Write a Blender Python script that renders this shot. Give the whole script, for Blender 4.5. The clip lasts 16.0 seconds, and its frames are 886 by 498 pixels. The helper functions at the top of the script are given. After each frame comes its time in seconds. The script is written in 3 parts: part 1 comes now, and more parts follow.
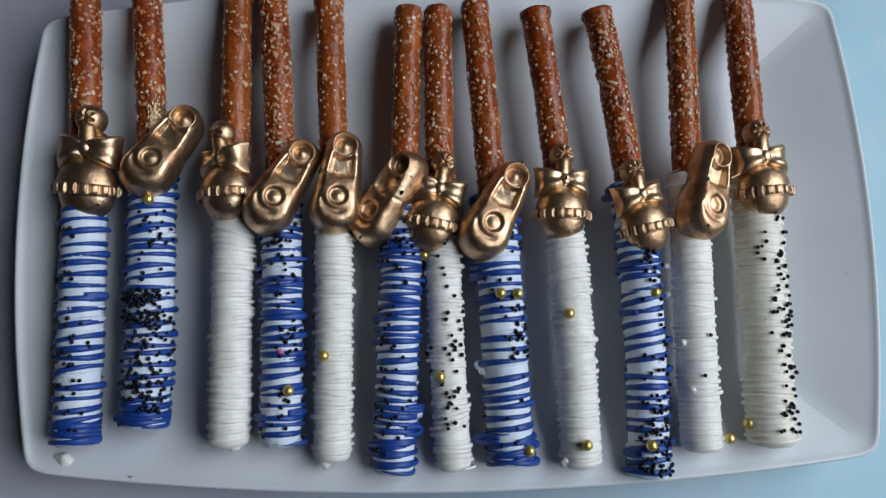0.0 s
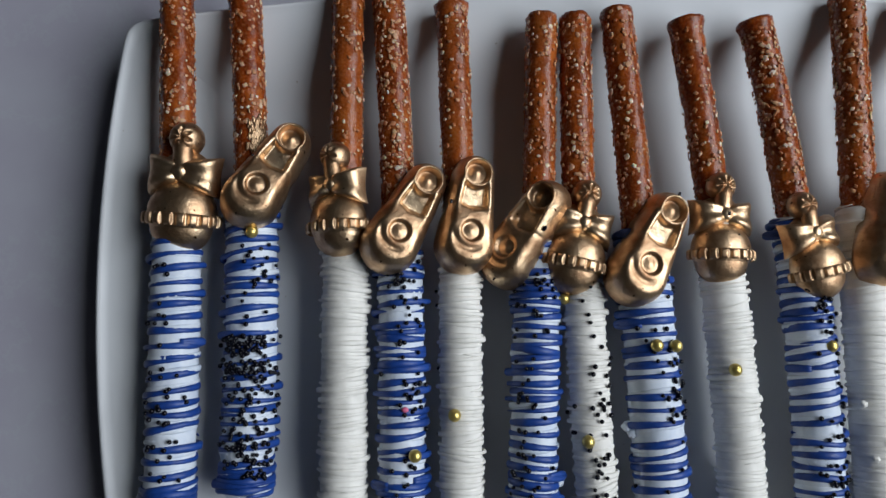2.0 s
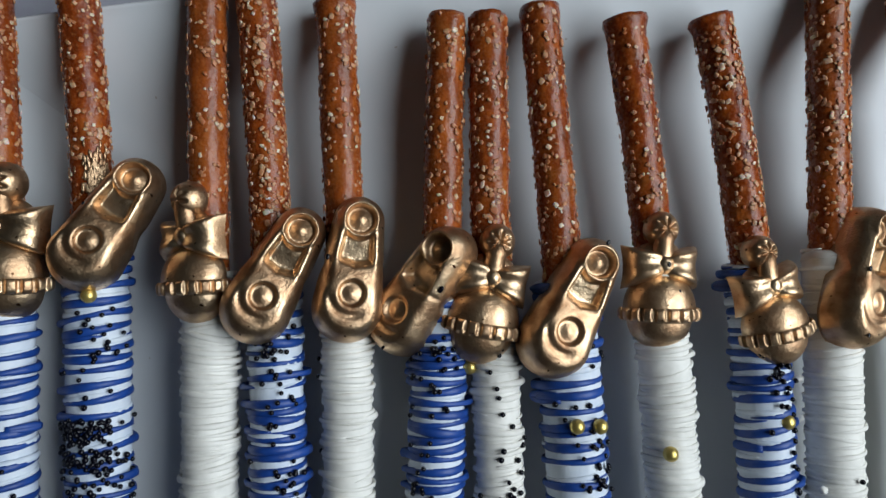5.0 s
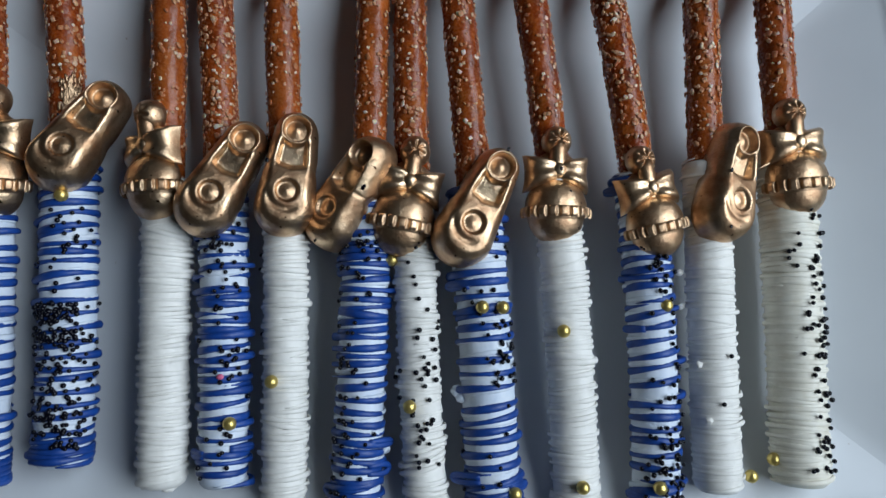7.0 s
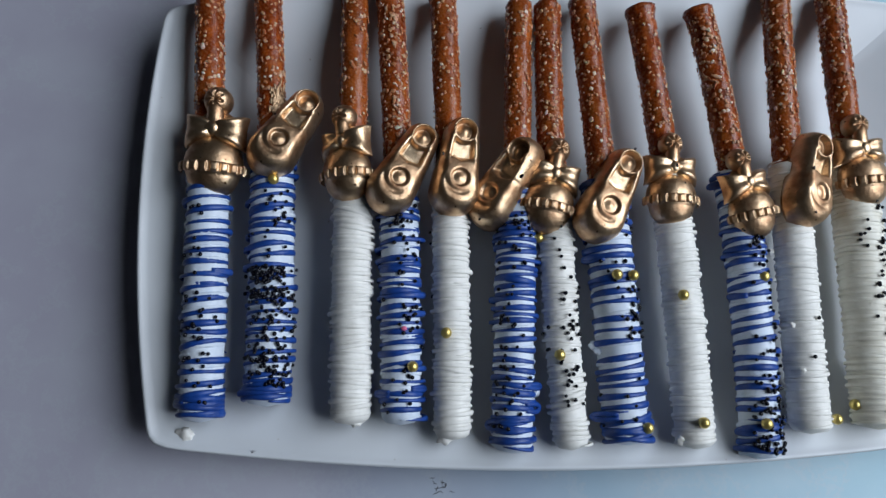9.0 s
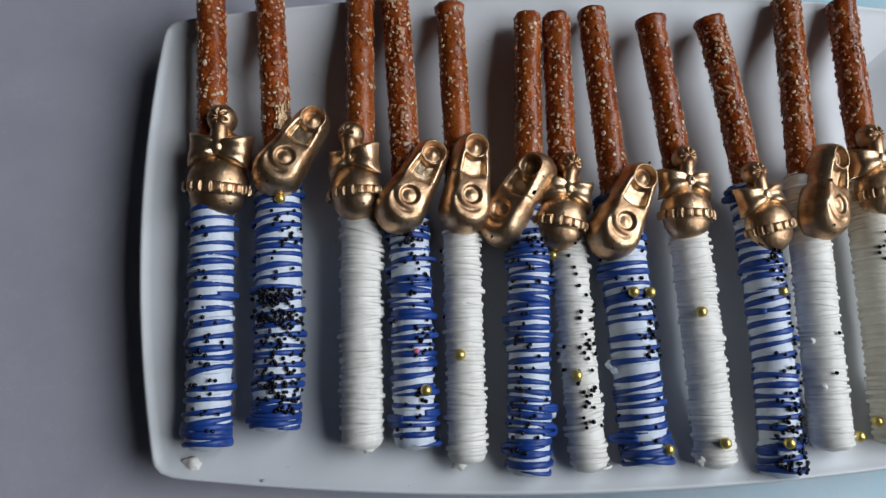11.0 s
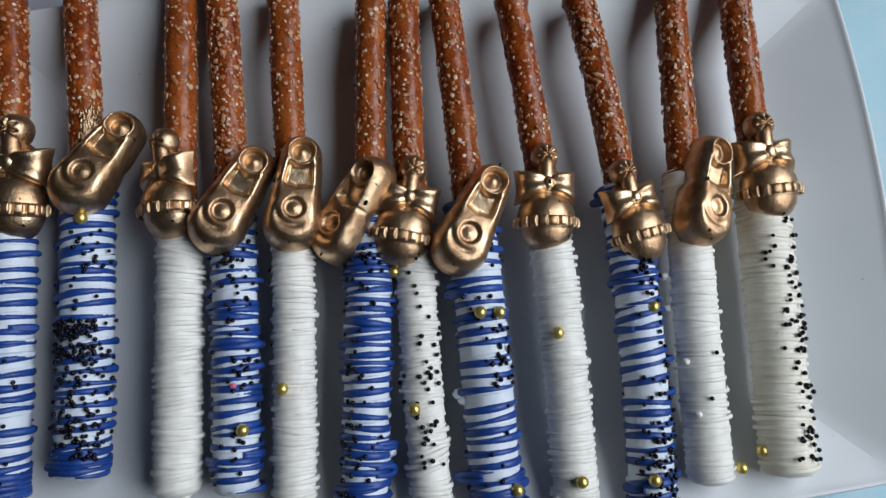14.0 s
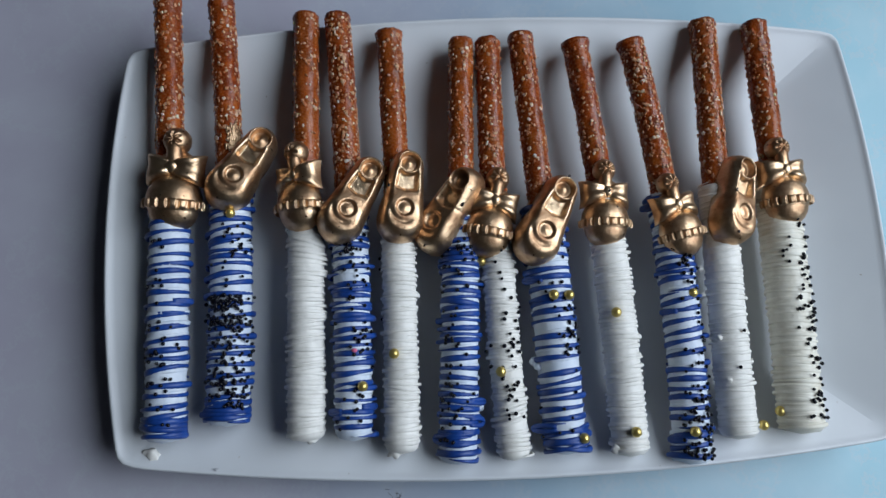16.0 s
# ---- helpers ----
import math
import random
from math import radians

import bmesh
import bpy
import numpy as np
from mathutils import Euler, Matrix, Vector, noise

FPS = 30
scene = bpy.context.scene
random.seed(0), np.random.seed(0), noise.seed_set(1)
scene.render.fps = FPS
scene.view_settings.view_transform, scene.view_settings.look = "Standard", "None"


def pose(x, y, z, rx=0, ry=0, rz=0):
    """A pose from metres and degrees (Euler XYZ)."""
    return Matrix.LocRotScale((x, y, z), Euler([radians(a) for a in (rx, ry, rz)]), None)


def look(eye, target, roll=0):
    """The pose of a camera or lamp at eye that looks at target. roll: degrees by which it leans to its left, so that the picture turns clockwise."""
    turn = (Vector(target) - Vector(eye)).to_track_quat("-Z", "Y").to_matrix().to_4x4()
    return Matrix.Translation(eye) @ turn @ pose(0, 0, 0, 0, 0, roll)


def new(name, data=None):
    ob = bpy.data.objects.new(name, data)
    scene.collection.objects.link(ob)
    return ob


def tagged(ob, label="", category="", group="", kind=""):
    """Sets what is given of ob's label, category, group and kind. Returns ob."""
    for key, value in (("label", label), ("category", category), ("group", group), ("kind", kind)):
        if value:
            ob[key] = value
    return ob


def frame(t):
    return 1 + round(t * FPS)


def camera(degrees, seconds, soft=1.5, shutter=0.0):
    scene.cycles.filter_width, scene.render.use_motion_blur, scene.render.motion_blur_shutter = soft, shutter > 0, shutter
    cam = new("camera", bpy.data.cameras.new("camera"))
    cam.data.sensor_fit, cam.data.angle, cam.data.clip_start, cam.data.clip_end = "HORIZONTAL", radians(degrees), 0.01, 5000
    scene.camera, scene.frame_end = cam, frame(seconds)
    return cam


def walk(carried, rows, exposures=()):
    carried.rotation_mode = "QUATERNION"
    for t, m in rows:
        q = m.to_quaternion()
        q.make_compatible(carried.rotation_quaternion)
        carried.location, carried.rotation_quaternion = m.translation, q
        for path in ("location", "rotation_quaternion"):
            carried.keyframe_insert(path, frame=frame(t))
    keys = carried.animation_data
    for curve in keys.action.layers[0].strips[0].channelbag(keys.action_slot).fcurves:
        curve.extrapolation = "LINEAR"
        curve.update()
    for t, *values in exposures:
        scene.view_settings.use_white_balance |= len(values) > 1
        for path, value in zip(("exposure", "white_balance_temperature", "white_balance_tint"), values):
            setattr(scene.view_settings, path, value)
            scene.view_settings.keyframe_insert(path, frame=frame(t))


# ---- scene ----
cam = camera(67.0, 16.0)
PATH = [
    (0, -0.00799, -0.05968, 0.30375, 9.903, -1.069, -1.524),
    (0.5, -0.01451, -0.05797, 0.2878, 10.988, -1.457, -1.762),
    (1, -0.02713, -0.05494, 0.28383, 10.916, -1.427, -1.584),
    (1.5, -0.04389, -0.05043, 0.28311, 10.631, -1.364, -1.118),
    (2, -0.05978, -0.03603, 0.27057, 9.604, -1.212, -0.755),
    (2.5, -0.06556, -0.01915, 0.25716, 8.654, -0.936, -0.691),
    (3, -0.06549, -0.0018, 0.24458, 7.148, -0.626, -0.857),
    (3.5, -0.06025, 0.00753, 0.23825, 5.98, -0.545, -1.147),
    (4, -0.04768, 0.00679, 0.237, 4.989, -0.395, -1.325),
    (4.5, -0.03349, 0.00709, 0.23711, 4.757, -0.609, -1.373),
    (5, -0.0202, 0.0071, 0.23365, 4.435, -0.771, -1.394),
    (5.2, -0.01329, 0.00891, 0.2334, 3.834, -0.762, -1.383),
    (7.3, 0.0039, -0.05336, 0.26779, 8.149, -1.107, -1.567),
    (7.5, 0.00096, -0.06151, 0.27154, 8.682, -1.326, -1.477),
    (8, -0.01643, -0.07146, 0.28452, 10.226, -1.614, -1.091),
    (8.5, -0.03894, -0.07669, 0.29919, 11.325, -1.987, -0.785),
    (9, -0.06377, -0.07836, 0.30605, 12.12, -2.306, -1.004),
    (9.2, -0.07351, -0.07775, 0.30723, 12.431, -2.411, -1.373),
    (11.3, -0.06969, -0.07025, 0.29961, 12.517, -2.726, -1.888),
    (11.5, -0.05942, -0.07571, 0.30662, 12.862, -2.401, -0.702),
    (12, -0.03939, -0.08195, 0.29965, 12.689, -2.321, 2.059),
    (12.5, -0.02802, -0.07733, 0.28904, 12.22, -2.301, 3.215),
    (13, -0.01251, -0.06684, 0.27622, 11.828, -1.855, 2.124),
    (13.5, 3e-05, -0.05948, 0.27186, 11.096, -1.447, -0.53),
    (14, 0.00097, -0.05306, 0.2748, 10.806, -1.337, -3.191),
    (14.5, -0.01721, -0.04862, 0.28374, 10.885, -1.104, -4.591),
    (15, -0.04695, -0.0567, 0.29478, 11.313, -1.379, -4.477),
    (15.5, -0.05455, -0.06668, 0.31752, 11.704, -1.73, -3.422),
    (16, -0.0411, -0.07325, 0.32765, 12.413, -2.111, -2.387),
]
walk(cam, [(t, pose(*p)) for t, *p in PATH],
     exposures=[(0, -0.12, 6400, 11), (1.5, -0.07, 6550, 11), (3.5, 0.10, 6950, 11), (5, 0.01, 6550, 7), (7.5, -0.10, 6100, 8), (9, 0.0, 6250, 11), (11.5, 0, 6750, 12), (14, -0.05, 6600, 11), (16, -0.06, 6200, 10)])

# ---- light: a window beside the table, soft daylight ----
world = bpy.data.worlds.new("sky")
scene.world = world
world.use_nodes = True
wn = world.node_tree.nodes
sky = wn.new("ShaderNodeTexSky")
sky.sky_type, sky.sun_disc, sky.sun_elevation, sky.sun_rotation = "NISHITA", False, radians(35), radians(90)
world.node_tree.links.new(sky.outputs[0], wn["Background"].inputs[0])
wn["Background"].inputs[1].default_value = 0.05

WIN_X, WIN_Y0, WIN_Y1, WIN_Z0, WIN_Z1 = 0.55, -0.40, 0.44, 0.26, 1.20
lamp = bpy.data.lights.new("window_daylight", "AREA")
lamp.shape, lamp.size, lamp.size_y = "RECTANGLE", WIN_Y1 - WIN_Y0 - 0.04, WIN_Z1 - WIN_Z0 - 0.04
lamp.energy, lamp.color = 13.2, (0.83, 0.91, 0.985)
WIN_MID = ((WIN_Y0 + WIN_Y1) / 2, (WIN_Z0 + WIN_Z1) / 2)
new("window_daylight", lamp).matrix_world = look((WIN_X - 0.004, *WIN_MID), (0, *WIN_MID))
scene.view_settings.exposure = 0.0


# ---- materials ----
def shader(name, rough=0.5, metal=0.0, coat=0.0):
    m = bpy.data.materials.new(name)
    m.use_nodes = True
    p = m.node_tree.nodes["Principled BSDF"]
    p.inputs["Roughness"].default_value = rough
    p.inputs["Metallic"].default_value = metal
    p.inputs["Coat Weight"].default_value = coat
    p.inputs["Coat Roughness"].default_value = 0.12
    return m, p


def node(m, kind, **values):
    n = m.node_tree.nodes.new(kind)
    for key, value in values.items():
        n.inputs[key].default_value = value
    return n


def link(m, a, b):
    m.node_tree.links.new(a, b)


def noise_of(m, scale, detail=4.0, rough=0.55, stretch=None):
    co = node(m, "ShaderNodeTexCoord")
    n = node(m, "ShaderNodeTexNoise", Scale=scale, Detail=detail, Roughness=rough)
    if stretch:
        mp = node(m, "ShaderNodeMapping", Scale=stretch)
        link(m, co.outputs["Object"], mp.inputs["Vector"])
        link(m, mp.outputs["Vector"], n.inputs["Vector"])
    else:
        link(m, co.outputs["Object"], n.inputs["Vector"])
    return n


def ramp(m, fac, stops):
    r = node(m, "ShaderNodeValToRGB")
    e = r.color_ramp.elements
    while len(e) < len(stops):
        e.new(0.5)
    for el, (at, col) in zip(e, stops):
        el.position, el.color = at, (*col, 1)
    link(m, fac, r.inputs["Fac"])
    return r.outputs["Color"]


def mix(m, fac, a, b):
    x = node(m, "ShaderNodeMix")
    x.data_type = "RGBA"
    for k, v in ((0, fac), (6, a), (7, b)):
        if isinstance(v, (int, float)):
            x.inputs[k].default_value = v
        elif isinstance(v, tuple):
            x.inputs[k].default_value = (*v, 1)
        else:
            link(m, v, x.inputs[k])
    return x.outputs[2]


def bump(m, p, height, strength, distance):
    b = node(m, "ShaderNodeBump", Strength=strength, Distance=distance)
    link(m, height, b.inputs["Height"])
    last = p.inputs["Normal"].links
    if last:
        link(m, last[0].from_socket, b.inputs["Normal"])
    link(m, b.outputs[0], p.inputs["Normal"])


def make_porcelain():
    m, p = shader("white_porcelain", 0.3, 0.0, 0.0)
    n = noise_of(m, 14, 3)
    c = ramp(m, n.outputs["Fac"], [(0.3, (0.575, 0.60, 0.63)), (0.7, (0.635, 0.66, 0.685))])
    specks = noise_of(m, 420, 1)
    sp = ramp(m, specks.outputs["Fac"], [(0.80, (0, 0, 0)), (0.83, (1, 1, 1))])
    link(m, mix(m, sp, c, (0.42, 0.40, 0.38)), p.inputs["Base Color"])
    smear = noise_of(m, 30, 5)
    link(m, ramp(m, smear.outputs["Fac"], [(0.4, (0.34, 0.34, 0.34)), (0.7, (0.5, 0.5, 0.5))]), p.inputs["Roughness"])
    bump(m, p, noise_of(m, 26, 2).outputs["Fac"], 0.05, 0.004)
    return m


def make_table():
    m, p = shader("veined_board_lilac_to_blue", 0.38)
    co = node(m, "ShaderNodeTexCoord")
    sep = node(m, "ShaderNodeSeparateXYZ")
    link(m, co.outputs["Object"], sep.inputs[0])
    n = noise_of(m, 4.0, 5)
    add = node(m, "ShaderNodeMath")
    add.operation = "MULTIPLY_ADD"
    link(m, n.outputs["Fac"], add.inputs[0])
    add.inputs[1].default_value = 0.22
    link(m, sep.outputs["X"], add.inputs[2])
    # board tone goes from lilac-grey to pale blue along X, broken up by noise
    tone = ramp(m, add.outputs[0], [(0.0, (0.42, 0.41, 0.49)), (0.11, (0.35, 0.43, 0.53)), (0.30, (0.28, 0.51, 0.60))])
    vein = noise_of(m, 9, 8, 0.7)
    v = ramp(m, vein.outputs["Fac"], [(0.485, (0, 0, 0)), (0.5, (0.35, 0.35, 0.35)), (0.515, (0, 0, 0))])
    cloud = noise_of(m, 22, 4)
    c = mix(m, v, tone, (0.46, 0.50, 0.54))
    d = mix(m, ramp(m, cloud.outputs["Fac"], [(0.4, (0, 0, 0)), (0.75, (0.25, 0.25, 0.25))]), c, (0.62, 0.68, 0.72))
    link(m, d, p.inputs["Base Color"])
    bump(m, p, noise_of(m, 700, 2).outputs["Fac"], 0.03, 0.0006)
    return m


def make_pretzel():
    m, p = shader("baked_pretzel_crust", 0.34, 0.0, 0.0)
    a = noise_of(m, 190, 6, 0.68, (1, 0.5, 1))
    c = ramp(m, a.outputs["Fac"], [(0.30, (0.050, 0.006, 0.0012)), (0.5, (0.185, 0.026, 0.0036)), (0.70, (0.44, 0.10, 0.014))])
    b = noise_of(m, 900, 3)
    c2 = mix(m, ramp(m, b.outputs["Fac"], [(0.58, (0, 0, 0)), (0.72, (0.55, 0.55, 0.55))]), c, (0.42, 0.16, 0.045))
    patch = noise_of(m, 75, 4, 0.6, (1, 0.6, 1))
    c2 = mix(m, ramp(m, patch.outputs["Fac"], [(0.52, (0, 0, 0)), (0.68, (0.6, 0.6, 0.6))]), c2, (0.42, 0.125, 0.022))
    info = node(m, "ShaderNodeObjectInfo")
    link(m, mix(m, ramp(m, info.outputs["Random"], [(0, (0, 0, 0)), (1, (0.35, 0.35, 0.35))]), c2, (0.34, 0.10, 0.022)), p.inputs["Base Color"])
    link(m, ramp(m, b.outputs["Fac"], [(0.35, (0.20, 0.20, 0.20)), (0.7, (0.38, 0.38, 0.38))]), p.inputs["Roughness"])
    p.inputs["Specular IOR Level"].default_value = 0.36
    blister = noise_of(m, 230, 3, 0.6, (1, 0.6, 1))
    bump(m, p, blister.outputs["Fac"], 0.32, 0.0014)
    bump(m, p, noise_of(m, 420, 4).outputs["Fac"], 0.3, 0.0007)
    return m


def make_salt():
    m, p = shader("coarse_baked_salt", 0.5)
    g = node(m, "ShaderNodeNewGeometry")
    c = ramp(m, g.outputs["Random Per Island"], [(0.0, (0.36, 0.11, 0.035)), (0.4, (0.46, 0.19, 0.085)), (0.8, (0.60, 0.35, 0.21)), (1.0, (0.84, 0.70, 0.57))])
    n = noise_of(m, 1500, 2)
    link(m, mix(m, ramp(m, n.outputs["Fac"], [(0.45, (0, 0, 0)), (0.7, (0.5, 0.5, 0.5))]), c, (0.35, 0.16, 0.07)), p.inputs["Base Color"])
    p.inputs["Specular IOR Level"].default_value = 0.5
    p.inputs["Subsurface Weight"].default_value = 0.35
    p.inputs["Subsurface Radius"].default_value = (0.0012, 0.0005, 0.0002)
    p.inputs["Subsurface Scale"].default_value = 1.0
    return m


def make_chocolate(name, tint, stain, rough=0.5):
    m, p = shader(name, rough, 0.0, 0.0)
    n = noise_of(m, 160, 4)
    link(m, ramp(m, n.outputs["Fac"], [(0.3, stain), (0.6, tint)]), p.inputs["Base Color"])
    p.inputs["Subsurface Weight"].default_value = 0.0
    bump(m, p, noise_of(m, 500, 3).outputs["Fac"], 0.18, 0.0006)
    return m


def make_gold():
    m, p = shader("gold_lustre_dust", 0.3, 1.0)
    n = noise_of(m, 110, 4)
    c = ramp(m, n.outputs["Fac"], [(0.28, (0.28, 0.14, 0.07)), (0.48, (0.55, 0.36, 0.215)), (0.72, (0.80, 0.60, 0.39))])
    worn = noise_of(m, 300, 5, 0.7)
    c = mix(m, ramp(m, worn.outputs["Fac"], [(0.60, (0, 0, 0)), (0.72, (0.6, 0.6, 0.6))]), c, (0.40, 0.19, 0.085))
    pits = noise_of(m, 520, 1)
    pit = ramp(m, pits.outputs["Fac"], [(0.74, (0, 0, 0)), (0.77, (1, 1, 1))])
    link(m, mix(m, pit, c, (0.08, 0.035, 0.015)), p.inputs["Base Color"])
    link(m, ramp(m, n.outputs["Fac"], [(0.3, (0.47, 0.47, 0.47)), (0.7, (0.31, 0.31, 0.31))]), p.inputs["Roughness"])
    bump(m, p, noise_of(m, 95, 2).outputs["Fac"], 0.30, 0.0022)
    bump(m, p, noise_of(m, 260, 4).outputs["Fac"], 0.16, 0.0011)
    bump(m, p, noise_of(m, 1400, 2).outputs["Fac"], 0.34, 0.0004)
    bump(m, p, pit, -0.5, 0.0004)
    return m


def make_plain(name, col, rough, metal=0.0, grain=300, wear=0.75):
    m, p = shader(name, rough, metal)
    n = noise_of(m, grain, 3)
    link(m, ramp(m, n.outputs["Fac"], [(0.3, tuple(v * wear for v in col)), (0.65, col)]), p.inputs["Base Color"])
    bump(m, p, n.outputs["Fac"], 0.1, 0.0003)
    return m


PORCELAIN = make_porcelain()
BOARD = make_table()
PRETZEL = make_pretzel()
SALT = make_salt()
WHITE = make_chocolate("white_candy_coating", (0.80, 0.785, 0.74), (0.69, 0.675, 0.63))
CREAM = make_chocolate("ivory_candy_coating", (0.80, 0.775, 0.68), (0.71, 0.67, 0.56))
BLUE = make_chocolate("royal_blue_candy", (0.010, 0.056, 0.275), (0.006, 0.034, 0.185), 0.45)
# coat beneath the blue drizzle, tinted bluish all over
TINTED = make_chocolate("bluish_white_candy_coating", (0.64, 0.70, 0.78), (0.50, 0.58, 0.71))
GOLD = make_gold()
PEARL = make_plain("gold_sugar_pearl", (0.74, 0.57, 0.18), 0.3, 0.8, 900, 0.85)
BLACK = make_plain("black_nonpareil", (0.0035, 0.0035, 0.008), 0.22)
BLACK.node_tree.nodes["Principled BSDF"].inputs["Specular IOR Level"].default_value = 0.28
PINK = make_plain("pink_nonpareil", (0.75, 0.16, 0.30), 0.4)
# unseen walls and ceiling, near black to hold down the bounced light
DARK_WALL = make_plain("near_black_unseen_wall", (0.042, 0.043, 0.043), 0.9, 0.0, 20, 0.9)
CEILING = make_plain("near_black_unseen_ceiling", (0.05, 0.05, 0.05), 0.9, 0.0, 20, 0.95)
WOOD = make_plain("brown_wood", (0.16, 0.09, 0.05), 0.5, 0.0, 60)
DIRT = make_plain("dark_smudge", (0.16, 0.16, 0.18), 0.6)


# ---- mesh helpers ----
def mesh_of(name, verts, faces, material, smooth=True):
    me = bpy.data.meshes.new(name)
    me.from_pydata([tuple(map(float, v)) for v in verts], [], [tuple(map(int, f)) for f in faces])
    me.materials.append(material)
    if smooth:
        me.polygons.foreach_set("use_smooth", [True] * len(me.polygons))
    me.update()
    return me


def part(name, me, parent, label="", m=None):
    ob = new(name, me)
    ob.parent = parent
    if m is not None:
        ob.matrix_local = m
    return tagged(ob, label) if label else ob


def thing(name, place, label, category, group="", kind=""):
    ob = new(name)
    ob.empty_display_size = 0.01
    ob.matrix_world = place
    return tagged(ob, label, category, group, kind)


def grid_faces(rows, cols, wrap, start=0):
    """Quads between rows of vertices; wrap closes each row into a ring."""
    out = []
    for i in range(rows - 1):
        for j in range(cols if wrap else cols - 1):
            k = (j + 1) % cols
            out.append((start + i * cols + j, start + i * cols + k, start + (i + 1) * cols + k, start + (i + 1) * cols + j))
    return out


def join(pieces):
    verts, faces = [], []
    for v, f in pieces:
        n = len(verts)
        verts += list(v)
        faces += [tuple(i + n for i in q) for q in f]
    return verts, faces


def tube(points, radii, sides=6, flat=1.0, ups=None):
    """A closed thread along points; ups gives the outward direction along which it is flattened."""
    pts = np.asarray(points, float)
    tan = np.gradient(pts, axis=0)
    tan /= np.linalg.norm(tan, axis=1)[:, None] + 1e-12
    ups = np.tile((0, 0, 1.0), (len(pts), 1)) if ups is None else np.asarray(ups, float)
    side = np.cross(tan, ups)
    side /= np.linalg.norm(side, axis=1)[:, None] + 1e-12
    ups = np.cross(side, tan)
    radii = np.broadcast_to(radii, len(pts))
    a = np.linspace(0, 2 * np.pi, sides, endpoint=False)
    v = pts[:, None] + radii[:, None, None] * (np.cos(a)[None, :, None] * side[:, None] + flat * np.sin(a)[None, :, None] * ups[:, None])
    v = v.reshape(-1, 3)
    f = grid_faces(len(pts), sides, True)
    f.append(tuple(range(sides))[::-1])
    f.append(tuple(range(len(v) - sides, len(v))))
    return list(v), f


def box(x0, x1, y0, y1, z0, z1):
    v = [(x, y, z) for z in (z0, z1) for y in (y0, y1) for x in (x0, x1)]
    return v, [(0, 2, 3, 1), (4, 5, 7, 6), (0, 1, 5, 4), (2, 6, 7, 3), (0, 4, 6, 2), (1, 3, 7, 5)]


def smoothstep(a, b, x):
    t = np.clip((x - a) / (b - a), 0, 1)
    return t * t * (3 - 2 * t)


# ---- the room: unseen plain walls that close the place, a window opening ----
def structure(name, pieces, material, label):
    v, f = join(pieces)
    return tagged(new(name, mesh_of(name, v, f, material, False)), label, name.split("_")[0], "", "structure")


X0, X1, Y0, Y1, ZF, ZC = -1.4, WIN_X, -1.2, 1.2, -0.75, 2.4
structure("floor", [box(X0 - 0.1, X1 + 0.1, Y0 - 0.1, Y1 + 0.1, ZF - 0.1, ZF)], WOOD, "plain brown wooden floor of the room")
structure("ceiling", [box(X0 - 0.1, X1 + 0.1, Y0 - 0.1, Y1 + 0.1, ZC, ZC + 0.1)], CEILING, "unseen near-black ceiling that closes the room")
structure("wall_west", [box(X0 - 0.1, X0, Y0, Y1, ZF, ZC)], DARK_WALL, "unseen near-black wall that closes the room")
structure("wall_south", [box(X0 - 0.1, X1 + 0.1, Y0 - 0.1, Y0, ZF, ZC)], DARK_WALL, "unseen near-black wall that closes the room")
structure("wall_north", [box(X0 - 0.1, X1 + 0.1, Y1, Y1 + 0.1, ZF, ZC)], DARK_WALL, "unseen near-black wall that closes the room")
structure("wall_east", [box(X1, X1 + 0.1, Y0, WIN_Y0, ZF, ZC), box(X1, X1 + 0.1, WIN_Y1, Y1, ZF, ZC),
                        box(X1, X1 + 0.1, WIN_Y0, WIN_Y1, ZF, WIN_Z0), box(X1, X1 + 0.1, WIN_Y0, WIN_Y1, WIN_Z1, ZC)],
          DARK_WALL, "unseen near-black wall with a window opening")

# ---- the table ----
table = thing("table", pose(0, 0, ZF), "table with a pale board top, lilac-grey to pale blue", "table")
bm = bmesh.new()
bmesh.ops.create_cube(bm, size=1, matrix=Matrix.LocRotScale((-0.2, 0, -0.018), None, (1.48, 1.3, 0.03)))
bmesh.ops.bevel(bm, geom=bm.edges[:], offset=0.004, segments=2, affect="EDGES")
me = bpy.data.meshes.new("tabletop")
bm.to_mesh(me)
bm.free()
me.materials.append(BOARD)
part("tabletop", me, table, "pale veined board, lilac-grey at left, pale blue at right", pose(0, 0, -ZF))
leg = mesh_of("leg", *box(-0.03, 0.03, -0.03, 0.03, 0, -ZF - 0.034), WOOD, False)
for x in (-0.88, 0.48):
    for y in (-0.58, 0.58):
        part("leg", leg, table, "", pose(x, y, 0))


def smudge_marks(name, place, label, seed, count, size, spread):
    """A few thin, broken strokes of dirt."""
    rng = np.random.default_rng(seed)
    pieces = []
    for _ in range(count):
        c = rng.normal(0, 1, 2) * spread
        a = rng.normal(0.3, 0.5)
        n = 6
        s = np.linspace(-1, 1, n)
        pts = np.stack([c[0] + s * size * np.cos(a), c[1] + s * size * np.sin(a) + rng.normal(0, size * 0.15, n), np.zeros(n)], 1)
        pieces.append(tube(pts, size * 0.13 * (1.1 - s * s), 5, 0.2))
    v, f = join(pieces)
    ob = tagged(new(name, mesh_of(name, v, f, DIRT)), label, "smudge", "", "stuff")
    ob.matrix_world = place
    return ob


smudge_marks("table_smudge", pose(-0.052, -0.119, -0.0029), "faint dark smudge of printed lines on the board", 4, 12, 0.0014, (0.0040, 0.0022))

